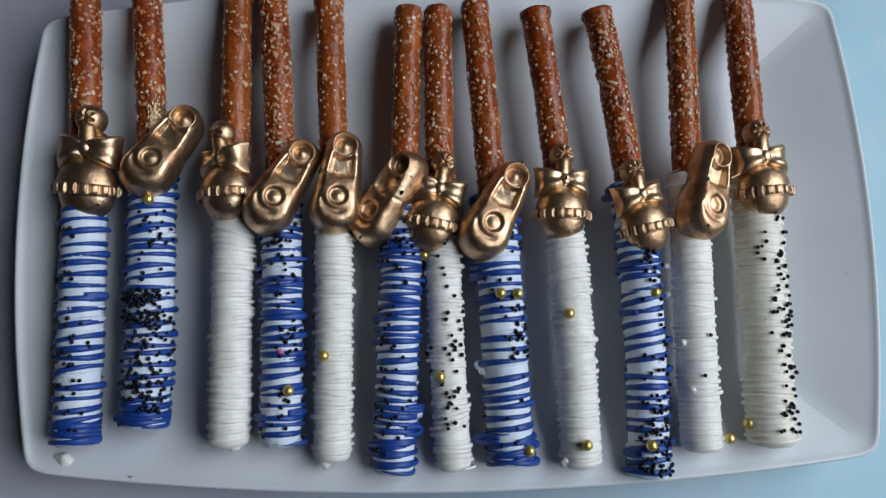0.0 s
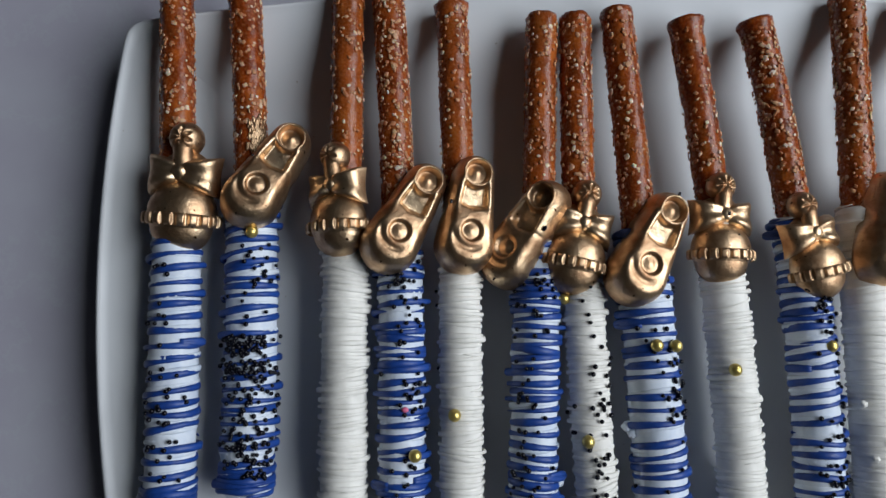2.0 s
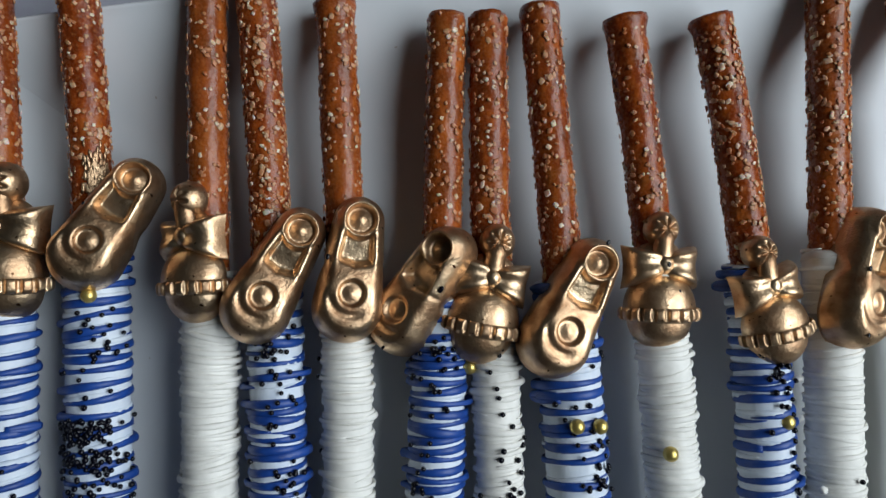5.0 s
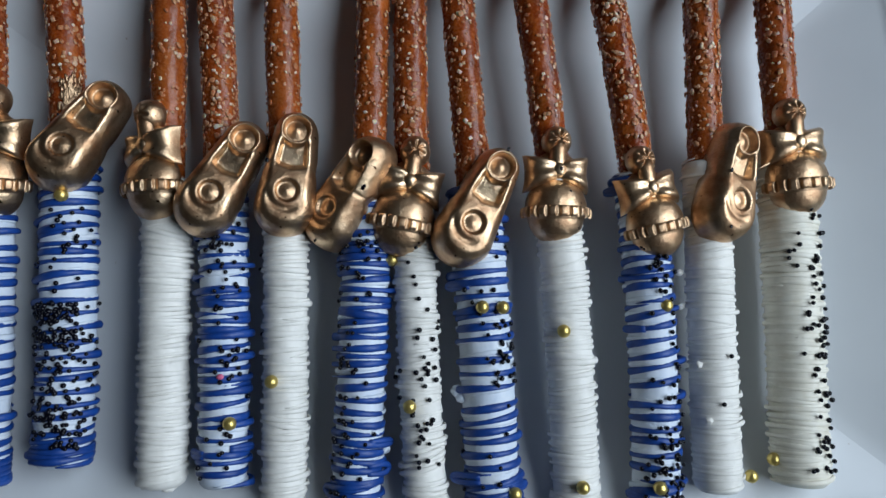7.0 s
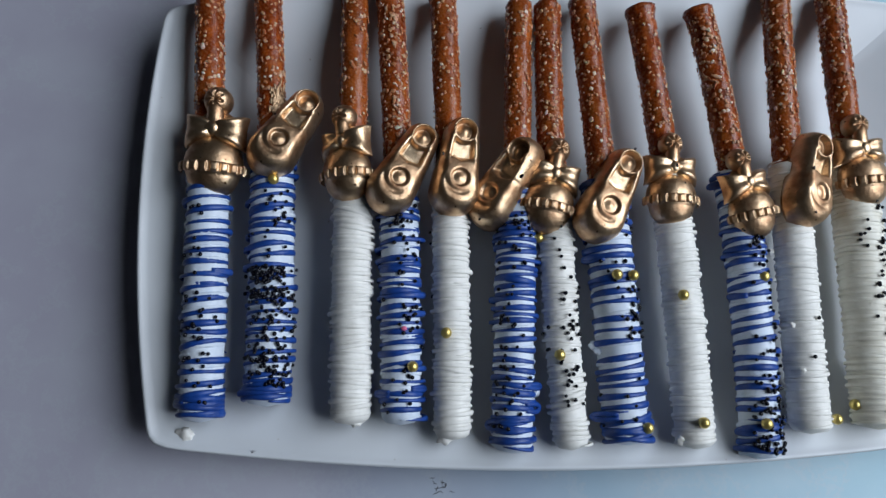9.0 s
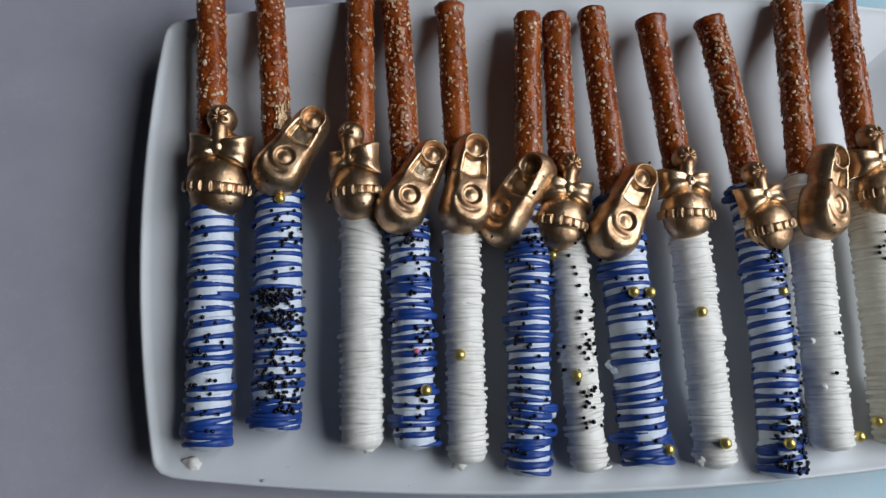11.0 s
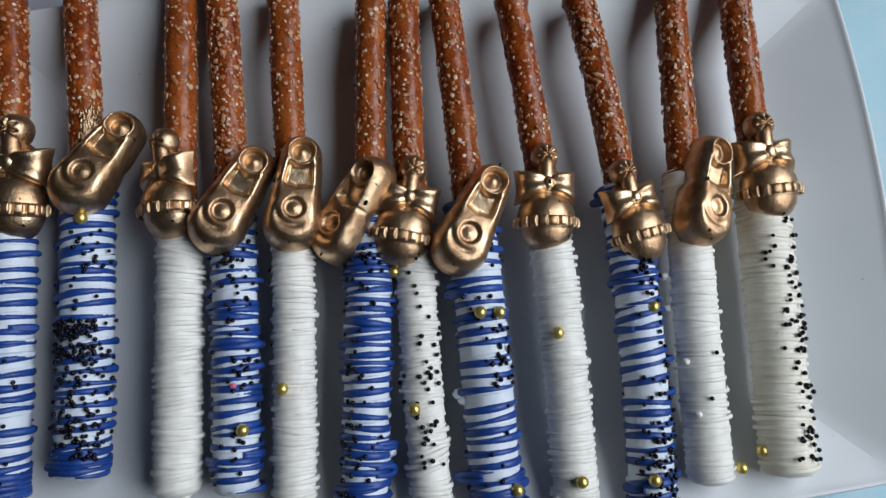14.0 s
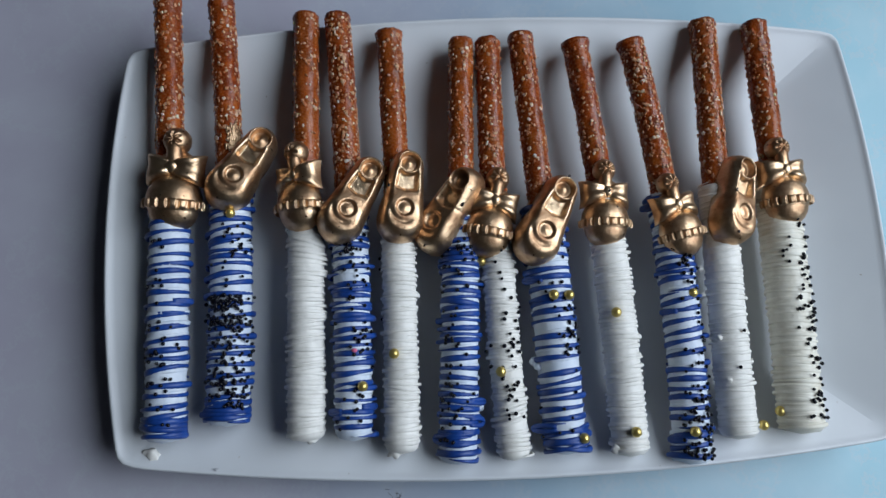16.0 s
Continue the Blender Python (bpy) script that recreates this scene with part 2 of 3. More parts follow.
# ---- the plate ----
RIM_Z, BED_Z, FOOT_Z, LEAN = 0.0215, 0.0060, -0.003, 0.026
OUTER = [(-0.1765, 0.0973), (0.1790, 0.1002), (0.1775, -0.1008), (-0.1725, -0.0978)]
INNER = [(-0.136, 0.066), (0.139, 0.067), (0.139, -0.064), (-0.134, -0.063)]


def loop(corners, bulges, per_side, soften):
    pts = []
    for k in range(4):
        a, b = np.array(corners[k]), np.array(corners[(k + 1) % 4])
        d = b - a
        out = np.array((-d[1], d[0])) / np.linalg.norm(d)
        for i in range(per_side):
            t = i / per_side
            pts.append(a + d * t + out * bulges[k] * 4 * t * (1 - t))
    pts = np.array(pts)
    for _ in range(soften):
        pts = 0.5 * pts + 0.25 * (np.roll(pts, 1, 0) + np.roll(pts, -1, 0))
    return pts


def plate_mesh():
    per = 56
    outer = loop(OUTER, (0.0130, 0.0085, 0.0115, 0.0085), per, 2)
    inner = loop(INNER, (0.004, 0.003, 0.004, 0.003), per, 2)
    rings = []
    for k in np.linspace(0.02, 0.985, 12):
        rings.append((inner * k, np.full(len(inner), BED_Z)))
    for k in np.concatenate([np.linspace(0, 0.24, 9), np.linspace(0.30, 0.96, 12)]):
        p = inner + (outer - inner) * k
        z = BED_Z + (RIM_Z - BED_Z) * (math.hypot(k, 0.25) - 0.25) / (math.hypot(1, 0.25) - 0.25)
        rings.append((p, np.full(len(p), z)))
    away = outer / np.linalg.norm(outer, axis=1)[:, None]
    lip = 0.0016
    for a in np.linspace(90, -80, 8):
        rings.append((outer + away * lip * (math.cos(radians(a)) - 0.75), np.full(len(outer), RIM_Z - lip + lip * math.sin(radians(a)))))
    for k in np.linspace(0.9, 0.12, 8):
        rings.append((inner + (outer - inner) * k, np.full(len(outer), BED_Z - 0.0036 + (RIM_Z - BED_Z - 0.0005) * k ** 1.1)))
    rings.append((inner * 0.97, np.full(len(inner), FOOT_Z)))
    rings.append((inner * 0.94, np.full(len(inner), FOOT_Z)))
    rings.append((inner * 0.93, np.full(len(inner), FOOT_Z + 0.0014)))
    rings.append((inner * 0.02, np.full(len(inner), FOOT_Z + 0.0014)))
    v = [(x, y, z + LEAN * y * min(1, max(0, (z - FOOT_Z) / 0.005))) for p, zz in rings for (x, y), z in zip(p, zz)]
    n = len(outer)
    f = grid_faces(len(rings), n, True)
    f.append(tuple(range(n))[::-1])
    f.append(tuple(range(len(v) - n, len(v))))
    me = mesh_of("serving_plate", v, f, PORCELAIN)
    # a crisp crease runs from each corner of the bed to the rim's corner
    first, last = 13 * n, 31 * n
    for e in me.edges:
        a, b = e.vertices
        if a % n == b % n and a % n % per == 0 and first <= min(a, b) and max(a, b) <= last:
            e.use_edge_sharp = True
    return me


plate_me = plate_mesh()
bm = bmesh.new()
bm.from_mesh(plate_me)
bmesh.ops.recalc_face_normals(bm, faces=bm.faces[:])
bm.to_mesh(plate_me)
bm.free()
tagged(new("serving_plate", plate_me), "large rectangular white porcelain serving plate with sloped bowed sides", "plate")


def plate_height(x, y):
    """Height of the plate's upper face, near enough for what lies on it."""
    k = max((abs(x) - 0.140) / 0.050, (abs(y) - 0.068) / 0.043, 0.0)
    return BED_Z + LEAN * y + (RIM_Z - BED_Z) * (math.hypot(min(k, 1.0), 0.25) - 0.25) / (math.hypot(1, 0.25) - 0.25)


def lump_mesh(name, seed, size, material, flat=0.5):
    bm = bmesh.new()
    bmesh.ops.create_icosphere(bm, subdivisions=3, radius=1)
    for v in bm.verts:
        d = 1 + 0.45 * noise.noise(v.co * 1.6 + Vector((seed, 0, 0))) + 0.15 * noise.noise(v.co * 4 + Vector((0, seed, 0)))
        v.co = Vector((v.co.x * size[0] * d, v.co.y * size[1] * d, max(v.co.z, -0.6) * size[2] * d))
    me = bpy.data.meshes.new(name)
    bm.to_mesh(me)
    bm.free()
    me.materials.append(material)
    me.polygons.foreach_set("use_smooth", [True] * len(me.polygons))
    return me


drip = new("candy_drip", lump_mesh("candy_drip", 3, (0.0042, 0.0040, 0.0020), WHITE))
drip.matrix_world = pose(-0.1590, -0.0945, 0.0156, 16, -12, 0)
tagged(drip, "small dried drip of white candy on the plate rim", "drip")
smudge_marks("plate_smudge", pose(-0.129, -0.1010, 0.0183, 20, 0, 0), "thin dark scuff on the plate rim", 9, 3, 0.0011, (0.0022, 0.0003))

for x, y, size in ((0.1790, 0.0735, 0.0006), (0.1585, 0.0905, 0.0007)):
    speck = new("crumb", lump_mesh("crumb", x * 90, (size, size * 0.8, size * 0.6), DIRT))
    speck.matrix_world = pose(x, y, plate_height(x, y) + size * 0.2)
    tagged(speck, "tiny dark crumb on the white plate", "crumb", "crumbs on the plate")

trail = [(0.1500, -0.0800), (0.1530, -0.0850), (0.1570, -0.0895), (0.1620, -0.0910), (0.1670, -0.0905)]
pts = np.array([(x, y, plate_height(x, y) + 0.0001) for x, y in trail])
fine_t = np.linspace(0, len(pts) - 1, 30)
pts = np.stack([np.interp(fine_t, range(len(pts)), pts[:, k]) for k in range(3)], 1)
v, f = tube(pts, 0.0009 * np.sin(np.linspace(0.15, 3.0, 30)), 8, 0.35)
tagged(new("candy_smear", mesh_of("candy_smear", v, f, WHITE)), "thin dried smear of white candy on the plate", "smear")

# ---- chocolate ornaments: a baby shoe and a rattle, each moulded with a flat back ----
def shoe_mesh():
    """Toe button at the origin, heel dish at y = reach; the walls flare towards the flat back."""
    toe_y, heel_y, r1, r2 = -0.0042, 0.0222, 0.0107, 0.0079
    length = heel_y - toe_y
    b = (r1 - r2) / length
    a = math.sqrt(1 - b * b)
    rows, cols = 130, 80

    def half_width(y):
        if y < r1 * b:
            return math.sqrt(max(r1 * r1 - y * y, 0))
        if y > length + r2 * b:
            return math.sqrt(max(r2 * r2 - (y - length) ** 2, 0))
        return (r1 - b * y) / a - 0.0007 * math.exp(-((y - 0.0130) / 0.003) ** 2)

    v = []
    for i in range(rows):
        y = (length + r2 - r1) / 2 - math.cos(math.pi * i / (rows - 1)) * (length + r1 + r2) / 2
        w = half_width(y)
        for j in range(cols):
            u = -math.cos(math.pi * j / (cols - 1))
            v.append((w * u, y, 0.0))
    p = np.array(v)
    x, y = p[:, 0], p[:, 1]
    k = a * y - np.abs(x) * b
    sdf = np.where(k < 0, np.hypot(x, y) - r1, np.where(k > a * length, np.hypot(x, y - length) - r2, np.abs(x) * a + y * b - r1))
    e = np.maximum(-sdf, 0)
    y = y + toe_y
    p[:, 1] = y
    d_toe, d_heel = np.hypot(x, y), np.hypot(x, y - heel_y)
    back = smoothstep(0.006, 0.011, y)
    high = 0.0108 - 0.0010 * back
    wall = 0.0044 - 0.0012 * back + 0.0012 * smoothstep(-0.006, -0.012, y)
    z = high * np.sqrt(np.clip(1 - (1 - np.clip(e / wall, 0, 1)) ** 2, 0, 1)) ** 0.9
    # domed toe cap with a sunken button and a crescent pressed round its toe side
    z += 0.0008 * np.clip(1 - (np.hypot(x, y + 0.002) / 0.0090) ** 2, 0, 1)
    z -= (0.0018 - 0.0008 * np.exp(-(d_toe / 0.0022) ** 2)) * smoothstep(0.0044, 0.0030, d_toe)
    towards = (-0.45 * x - 0.89 * y) / np.maximum(d_toe, 1e-6)
    z -= 0.0007 * np.exp(-((d_toe - 0.0066) / 0.0011) ** 2) * smoothstep(0.25, 0.8, towards)
    # sunken opening between the cap's notched edge and the heel
    edge = 0.0086 - 0.0004 * np.exp(-(x / 0.0012) ** 2) + 0.0018 * np.clip(np.abs(x) / 0.006, 0, 1) ** 2
    hole = smoothstep(edge - 0.0011, edge + 0.0016, y) * smoothstep(0.0038, 0.0052, e) * smoothstep(0.0050, 0.0062, d_heel)
    z -= (0.0036 - 0.0013 * smoothstep(0.010, 0.017, y)) * hole * smoothstep(0.0245, 0.0215, y)
    # lip along the walls, round heel dish with a low dome in it
    z += 0.0005 * np.exp(-((e - 0.0033) / 0.0008) ** 2) * back
    z += 0.0006 * np.exp(-((d_heel - 0.0051) / 0.0006) ** 2)
    z -= (0.0030 - 0.0016 * np.exp(-(d_heel / 0.0026) ** 2)) * smoothstep(0.0048, 0.0037, d_heel)
    z -= 0.0005 * np.exp(-((y - 0.0096) / 0.0006) ** 2) * smoothstep(0.0045, 0.0070, np.abs(x))
    p[:, 2] = np.maximum(z, 0)
    f = grid_faces(rows, cols, False)
    n = len(p)
    low = p.copy()
    low[:, 2] = -0.0012
    low[:, :2] *= 0.995
    g = [tuple(i + n for i in q)[::-1] for q in f]
    rim = [i * cols for i in range(rows)] + [(rows - 1) * cols + j for j in range(1, cols)] \
        + [i * cols + cols - 1 for i in range(rows - 2, -1, -1)] + [j for j in range(cols - 2, 0, -1)]
    s = [(rim[i], rim[(i + 1) % len(rim)], rim[(i + 1) % len(rim)] + n, rim[i] + n) for i in range(len(rim))]
    me = mesh_of("shoe", np.vstack([p, low]), f + g + s, GOLD)
    bm = bmesh.new()
    bm.from_mesh(me)
    bmesh.ops.remove_doubles(bm, verts=bm.verts[:], dist=0.00002)
    bmesh.ops.recalc_face_normals(bm, faces=bm.faces[:])
    bm.to_mesh(me)
    bm.free()
    return me


def blob(cx, cy, cz, rx, ry, rz, shape=None, rows=28, cols=40, floor=-0.001):
    """An ellipsoid cut off flat at the back; shape(direction) scales it."""
    v = []
    for i in range(rows):
        t = math.pi * i / (rows - 1)
        for j in range(cols):
            q = 2 * math.pi * j / cols
            d = (math.sin(t) * math.cos(q), math.sin(t) * math.sin(q), math.cos(t))
            k = shape(d) if shape else 1.0
            v.append((cx + rx * d[0] * k, cy + ry * d[1] * k, max(cz + rz * d[2] * k, floor)))
    return v, grid_faces(rows, cols, True)


def rattle_meshes():
    bulb = join([blob(0, 0.0022, 0.0, 0.0111, 0.0106, 0.0098), blob(0, -0.0014, 0.0, 0.0100, 0.0096, 0.0088)])
    # ribbed belt round the bulb
    rows, cols, teeth = 8, 240, 10
    v = []
    for i in range(rows):
        t = -1 + 2 * i / (rows - 1)
        edge = 1 - 0.35 * abs(t) ** 4
        for j in range(cols):
            q = math.pi * (j / (cols - 1) * 1.04 - 0.02)
            tooth = 0.5 + 0.5 * math.tanh(3.0 * (math.cos(q * 2 * teeth) + 0.45))
            flat = smoothstep(1.0, 0.75, abs(t))
            k = 1.0 + (0.0011 * edge + 0.0012 * (tooth - 0.7) * flat) / 0.0108
            v.append((0.0113 * k * math.cos(q), 0.0019 * t, max(0.0098 * k * math.sin(q), -0.001)))
    belt = (v, grid_faces(rows, cols, False))

    # bow: on each side a ribbon that fans out from the knot in pressed folds; a round knot and a neck that flares into it
    def wing(sign):
        rows, cols, reach = 22, 45, 0.0120
        wv = []
        for i in range(rows):
            u = i / (rows - 1)
            half = 0.0032 + 0.0036 * u ** 0.7
            rise = 0.0050 + 0.0019 * math.sin(math.pi * u ** 0.8) - 0.0004 * u
            for j in range(cols):
                t = -1 + 2 * j / (cols - 1)
                fold = 0.0008 * math.cos(t * 4.6 + 2.4 + 0.5 * sign) * smoothstep(0.0, 0.3, u) * (1 - 0.35 * u)
                z = (rise + fold) * (1 - abs(t) ** 5) ** 0.5 * (1 - u ** 9) ** 0.5
                x = reach * u - 0.0009 * math.cos(t * 1.5) * u ** 3
                wv.append((sign * x, 0.0148 - 0.0008 * u + t * half, z - 0.001 * (abs(t) > 0.99 or u == 1)))
        return wv, grid_faces(rows, cols, False)

    neck = tube([(0, 0.0150, 0.0014), (0, 0.0175, 0.0022), (0, 0.0195, 0.0030), (0, 0.0215, 0.0034), (0, 0.0245, 0.0030)],
                [0.0042, 0.0038, 0.0032, 0.0030, 0.0036], 24)
    bow = join([blob(0, 0.0150, 0.0038, 0.0030, 0.0032, 0.0031, None, 20, 28), neck,
                blob(0, 0.0140, 0, 0.0090, 0.0085, 0.0046, None, 20, 28), wing(1), wing(-1)])

    # knob with pressed creases meeting in the middle
    kv, kf = blob(0, 0, 0.0010, 0.0053, 0.0055, 0.0062, None, 60, 96)
    knob_v = []
    for x, y, z in kv:
        r = math.hypot(x, y)
        if z > 0.002:
            a = math.atan2(y, x) + 0.3
            off = abs(math.remainder(a, math.pi / 3.5)) * r
            z -= 0.0011 * math.exp(-(off / 0.0006) ** 2) * smoothstep(0.0042, 0.0024, r) + 0.0006 * math.exp(-(r / 0.0007) ** 2)
        knob_v.append((x, y + 0.0258, z))
    knob = (knob_v, kf)
    out = []
    for name, (vv, ff) in (("rattle", bulb), ("belt", belt), ("bow", bow), ("knob", knob)):
        me = mesh_of(name, vv, ff, GOLD)
        b = bmesh.new()
        b.from_mesh(me)
        bmesh.ops.remove_doubles(b, verts=b.verts[:], dist=0.00001)
        bmesh.ops.recalc_face_normals(b, faces=b.faces[:])
        b.to_mesh(me)
        b.free()
        out.append(me)
    return out


SHOE = shoe_mesh()
RATTLE, BELT, BOW, KNOB = rattle_meshes()

# ---- sprinkles ----
bm = bmesh.new()
bmesh.ops.create_icosphere(bm, subdivisions=2, radius=1)
bead = bpy.data.meshes.new("sprinkle")
bm.to_mesh(bead)
bm.free()
bead.polygons.foreach_set("use_smooth", [True] * len(bead.polygons))
bead_pink = bead.copy()
bead.materials.append(BLACK)
bead_pink.materials.append(PINK)
bm = bmesh.new()
bmesh.ops.create_uvsphere(bm, u_segments=28, v_segments=16, radius=1)
pearl_me = bpy.data.meshes.new("sugar_pearl")
bm.to_mesh(pearl_me)
bm.free()
pearl_me.polygons.foreach_set("use_smooth", [True] * len(pearl_me.polygons))
pearl_me.materials.append(PEARL)

# ---- pretzel rods ----
AXIS_Z, RISE = 0.0221, 0.02444   # height of the rods' axes at y = 0 and their climb to the upper rim
R_ROD, R_COAT = 0.0063, 0.0083


class Rod:
    def __init__(self, low, mid, top, lift=0.0):
        z = lambda p: AXIS_Z + RISE * p[1] + 0.28 * max(p[1], 0) ** 2 + lift
        self.a, self.c = np.array((*low, z(low))), np.array((*top, z(top)))
        m = np.array((*mid, z(mid)))
        self.t = (mid[1] - low[1]) / (top[1] - low[1])
        t = self.t
        self.b = (m - (1 - t) ** 2 * self.a - t * t * self.c) / (2 * t * (1 - t))
        self.length = np.linalg.norm(self.c - self.a)

    def axes(self, s):
        s = np.atleast_1d(np.asarray(s, float))[:, None]
        p = (1 - s) ** 2 * self.a + 2 * s * (1 - s) * self.b + s * s * self.c
        d = 2 * (1 - s) * (self.b - self.a) + 2 * s * (self.c - self.b)
        d /= np.linalg.norm(d, axis=1)[:, None]
        right = np.cross(d, (0, 0, 1.0))
        right /= np.linalg.norm(right, axis=1)[:, None]
        return p - self.a, d, right, np.cross(right, d)

    def at(self, s, q, r):
        """Places r from the axis, q radians round from the top towards the right, s along from the lower end."""
        p, d, right, up = self.axes(s)
        q, r = np.atleast_1d(q), np.atleast_1d(r)
        out = np.sin(q)[:, None] * right + np.cos(q)[:, None] * up
        return p + r[:, None] * out, out


def bumpy(p, scale, seed):
    return np.array([noise.noise(Vector(v) * scale + Vector((seed * 7.3, seed * 1.7, 0))) for v in p])


def stick_mesh(rod, seed, s0):
    rows, cols = 70, 28
    s = np.linspace(s0, 1, rows)
    q = np.linspace(0, 2 * np.pi, cols, endpoint=False)
    ss, qq = np.repeat(s, cols), np.tile(q, rows)
    end = np.clip((1 - ss) * rod.length / 0.004, 0, 1)
    flare = (0.05, 0.10, 0.06, 0.08, 0.16, 0.03, 0.05, 0.06, 0.20, 0.18, 0.08, 0.06)[seed]
    to_top = (1 - ss) * rod.length
    rr = R_ROD * (0.96 + flare * np.exp(-(to_top / 0.0035) ** 2) * (1 + 0.5 * np.sin(qq + seed)))
    rr = rr * np.where(end < 0.15, 0.94 + 0.4 * end, 1.0)
    p, out = rod.at(ss, qq, rr)
    rough_top = 1 + 1.8 * np.exp(-(to_top / 0.002) ** 2)
    p = p + out * (0.00045 * bumpy(p, 140, seed) + 0.0003 * bumpy(p, 500, seed + 3) * rough_top)[:, None]
    f = grid_faces(rows, cols, True)
    cap, _ = rod.at(np.full(cols, 0.996), q, np.full(cols, R_ROD * 0.5))
    n = len(p)
    v = np.vstack([p, cap])
    f += [(n - cols + j, n - cols + (j + 1) % cols, n + (j + 1) % cols, n + j) for j in range(cols)]
    f.append(tuple(range(n, n + cols)))
    f.append(tuple(range(cols))[::-1])
    return mesh_of("pretzel_stick", v, f, PRETZEL)


bm = bmesh.new()
bmesh.ops.create_icosphere(bm, subdivisions=2, radius=1)
GRAIN_V = np.array([v.co[:] for v in bm.verts])
GRAIN_F = np.array([[v.index for v in f.verts] for f in bm.faces])
bm.free()


def salt_mesh(rod, seed, s0, count):
    """Rounded, half-sunk crystals of uneven size over the bare crust."""
    rng = np.random.default_rng(seed)
    verts, faces = [], []
    for k in range(int(count * 1.2)):
        s, q = rng.uniform(s0, 0.995), rng.uniform(-2.3, 2.3)
        size = float(np.clip(rng.lognormal(math.log(0.00055), 0.26), 0.0003, 0.0009))
        p, out = rod.at(s, q, R_ROD + size * rng.uniform(-0.14, 0.08))
        _, d, _, _ = rod.axes(s)
        w = np.cross(d[0], out[0])
        a = rng.uniform(0, 6.28)
        u1, u2 = math.cos(a) * d[0] + math.sin(a) * w, -math.sin(a) * d[0] + math.cos(a) * w
        block = np.sign(GRAIN_V) * np.abs(GRAIN_V) ** 0.47
        lump = block @ (np.eye(3) + rng.normal(0, 0.16, (3, 3))) + rng.normal(0, 0.09, GRAIN_V.shape)
        g = p[0] + size * (lump[:, :1] * u1 * rng.uniform(0.85, 1.15) + lump[:, 1:2] * u2 + lump[:, 2:] * out[0] * rng.uniform(0.20, 0.44))
        n = len(GRAIN_V) * k
        verts.append(g)
        faces.append(GRAIN_F + n)
    return mesh_of("salt", np.vstack(verts), np.vstack(faces), SALT)


def coat_mesh(rod, seed, s1, radius, material):
    rows, cols = 90, 36
    k = np.linspace(0, 1, rows)
    s = -0.012 + (s1 + 0.012) * k
    q = np.linspace(0, 2 * np.pi, cols, endpoint=False)
    ss, qq = np.repeat(s, cols), np.tile(q, rows)
    d0 = (ss - s[0]) * rod.length
    round_end = np.sqrt(np.clip(1 - (1 - np.clip(d0 / 0.0045, 0, 1)) ** 2, 0.0, 1)) ** 0.8
    d1 = (s1 - ss) * rod.length
    round_top = 0.80 + 0.20 * np.sqrt(np.clip(1 - (1 - np.clip(d1 / 0.002, 0, 1)) ** 2, 0, 1))
    p, out = rod.at(ss, qq, radius * round_end * round_top)
    p = p + out * ((0.00035 * bumpy(p, 120, seed) + 0.00025 * bumpy(p * np.array((1, 3, 1)), 300, seed + 5)) * round_end)[:, None]
    f = grid_faces(rows, cols, True)
    f.append(tuple(range(cols))[::-1])
    f.append(tuple(range(len(p) - cols, len(p))))
    return mesh_of("coating", p, f, material)


def drizzle_meshes(name, rod, seed, s1, radius, pitch, thick, material, wild=1.0, s0=0.0, stray=1.0):
    """Threads of candy thrown round the rod, turn after turn, with uneven spacing and slant."""
    rng = np.random.default_rng(seed)
    pieces, y = [], s0 * rod.length
    end = s1 * rod.length
    while y < end:
        turns = int(rng.integers(3, 9))
        pts_y, pts_q, pts_r = [], [], []
        q0 = rng.uniform(0, 6.28)
        slant = rng.normal(-0.0003, 0.0006) * wild
        for k in range(turns):
            step = pitch * rng.uniform(0.62, 1.45)
            bulge = rng.uniform(0, 0.0009) * wild + (stray * rng.uniform(0.0006, 0.0022) if wild > 1.0 and rng.random() < 0.42 else 0)
            side = rng.choice((-1.0, 1.0)) * np.pi / 2
            slant2 = slant + rng.normal(0, 0.0005) * wild
            n = 20
            for i in range(n):
                t = i / n
                q = q0 + 2 * np.pi * t
                pts_q.append(q)
                pts_y.append(y + step * t + slant2 * math.sin(q))
                pts_r.append(radius + thick * 0.25 + bulge * math.exp(-((math.remainder(q - side, 2 * np.pi)) / 0.5) ** 2))
            y += step
            if y > end:
                break
        pts_y = np.array(pts_y)
        m = len(pts_y)
        kernel = np.ones(5) / 5
        if m > 12:
            pts_y[2:-2] = np.convolve(pts_y, kernel, "valid")
        s = np.clip(pts_y / rod.length, -0.008, s1 + 0.01)
        p, out = rod.at(s, np.array(pts_q), np.array(pts_r))
        w = thick * (1 + 0.28 * np.sin(np.linspace(0, 9 * turns, m) + seed) + 0.12 * rng.normal(0, 1, m).cumsum() / math.sqrt(m))
        w[:5] *= np.linspace(0.2, 1, 5)
        w[-5:] *= np.linspace(1, 0.2, 5)
        pieces.append(tube(p, np.abs(w), 8, 0.66, out))
        y -= pitch * rng.uniform(-0.2, 0.3)
    return [mesh_of(name, v, f, material) for v, f in pieces]


def stray_loop(rod, s1, radius, place, side, reach, width, thick=0.0011):
    """A loop of the drizzle that stands off the rod's side: place runs from the coating's upper edge (0) to the lower end (1)."""
    t = np.linspace(0, 1, 30)
    swing = np.sin(np.pi * t)
    s = s1 * (1 - place) + width / rod.length * np.sin(np.pi * (t - 0.5)) * (0.5 + 0.5 * swing)
    q = side * (0.55 + 1.0 * swing ** 0.7)
    p, out = rod.at(s, q, radius + reach * swing ** 1.5)
    return mesh_of("drizzle_loop", *tube(p, thick * (0.85 + 0.3 * swing), 8, 0.8, out), BLUE)


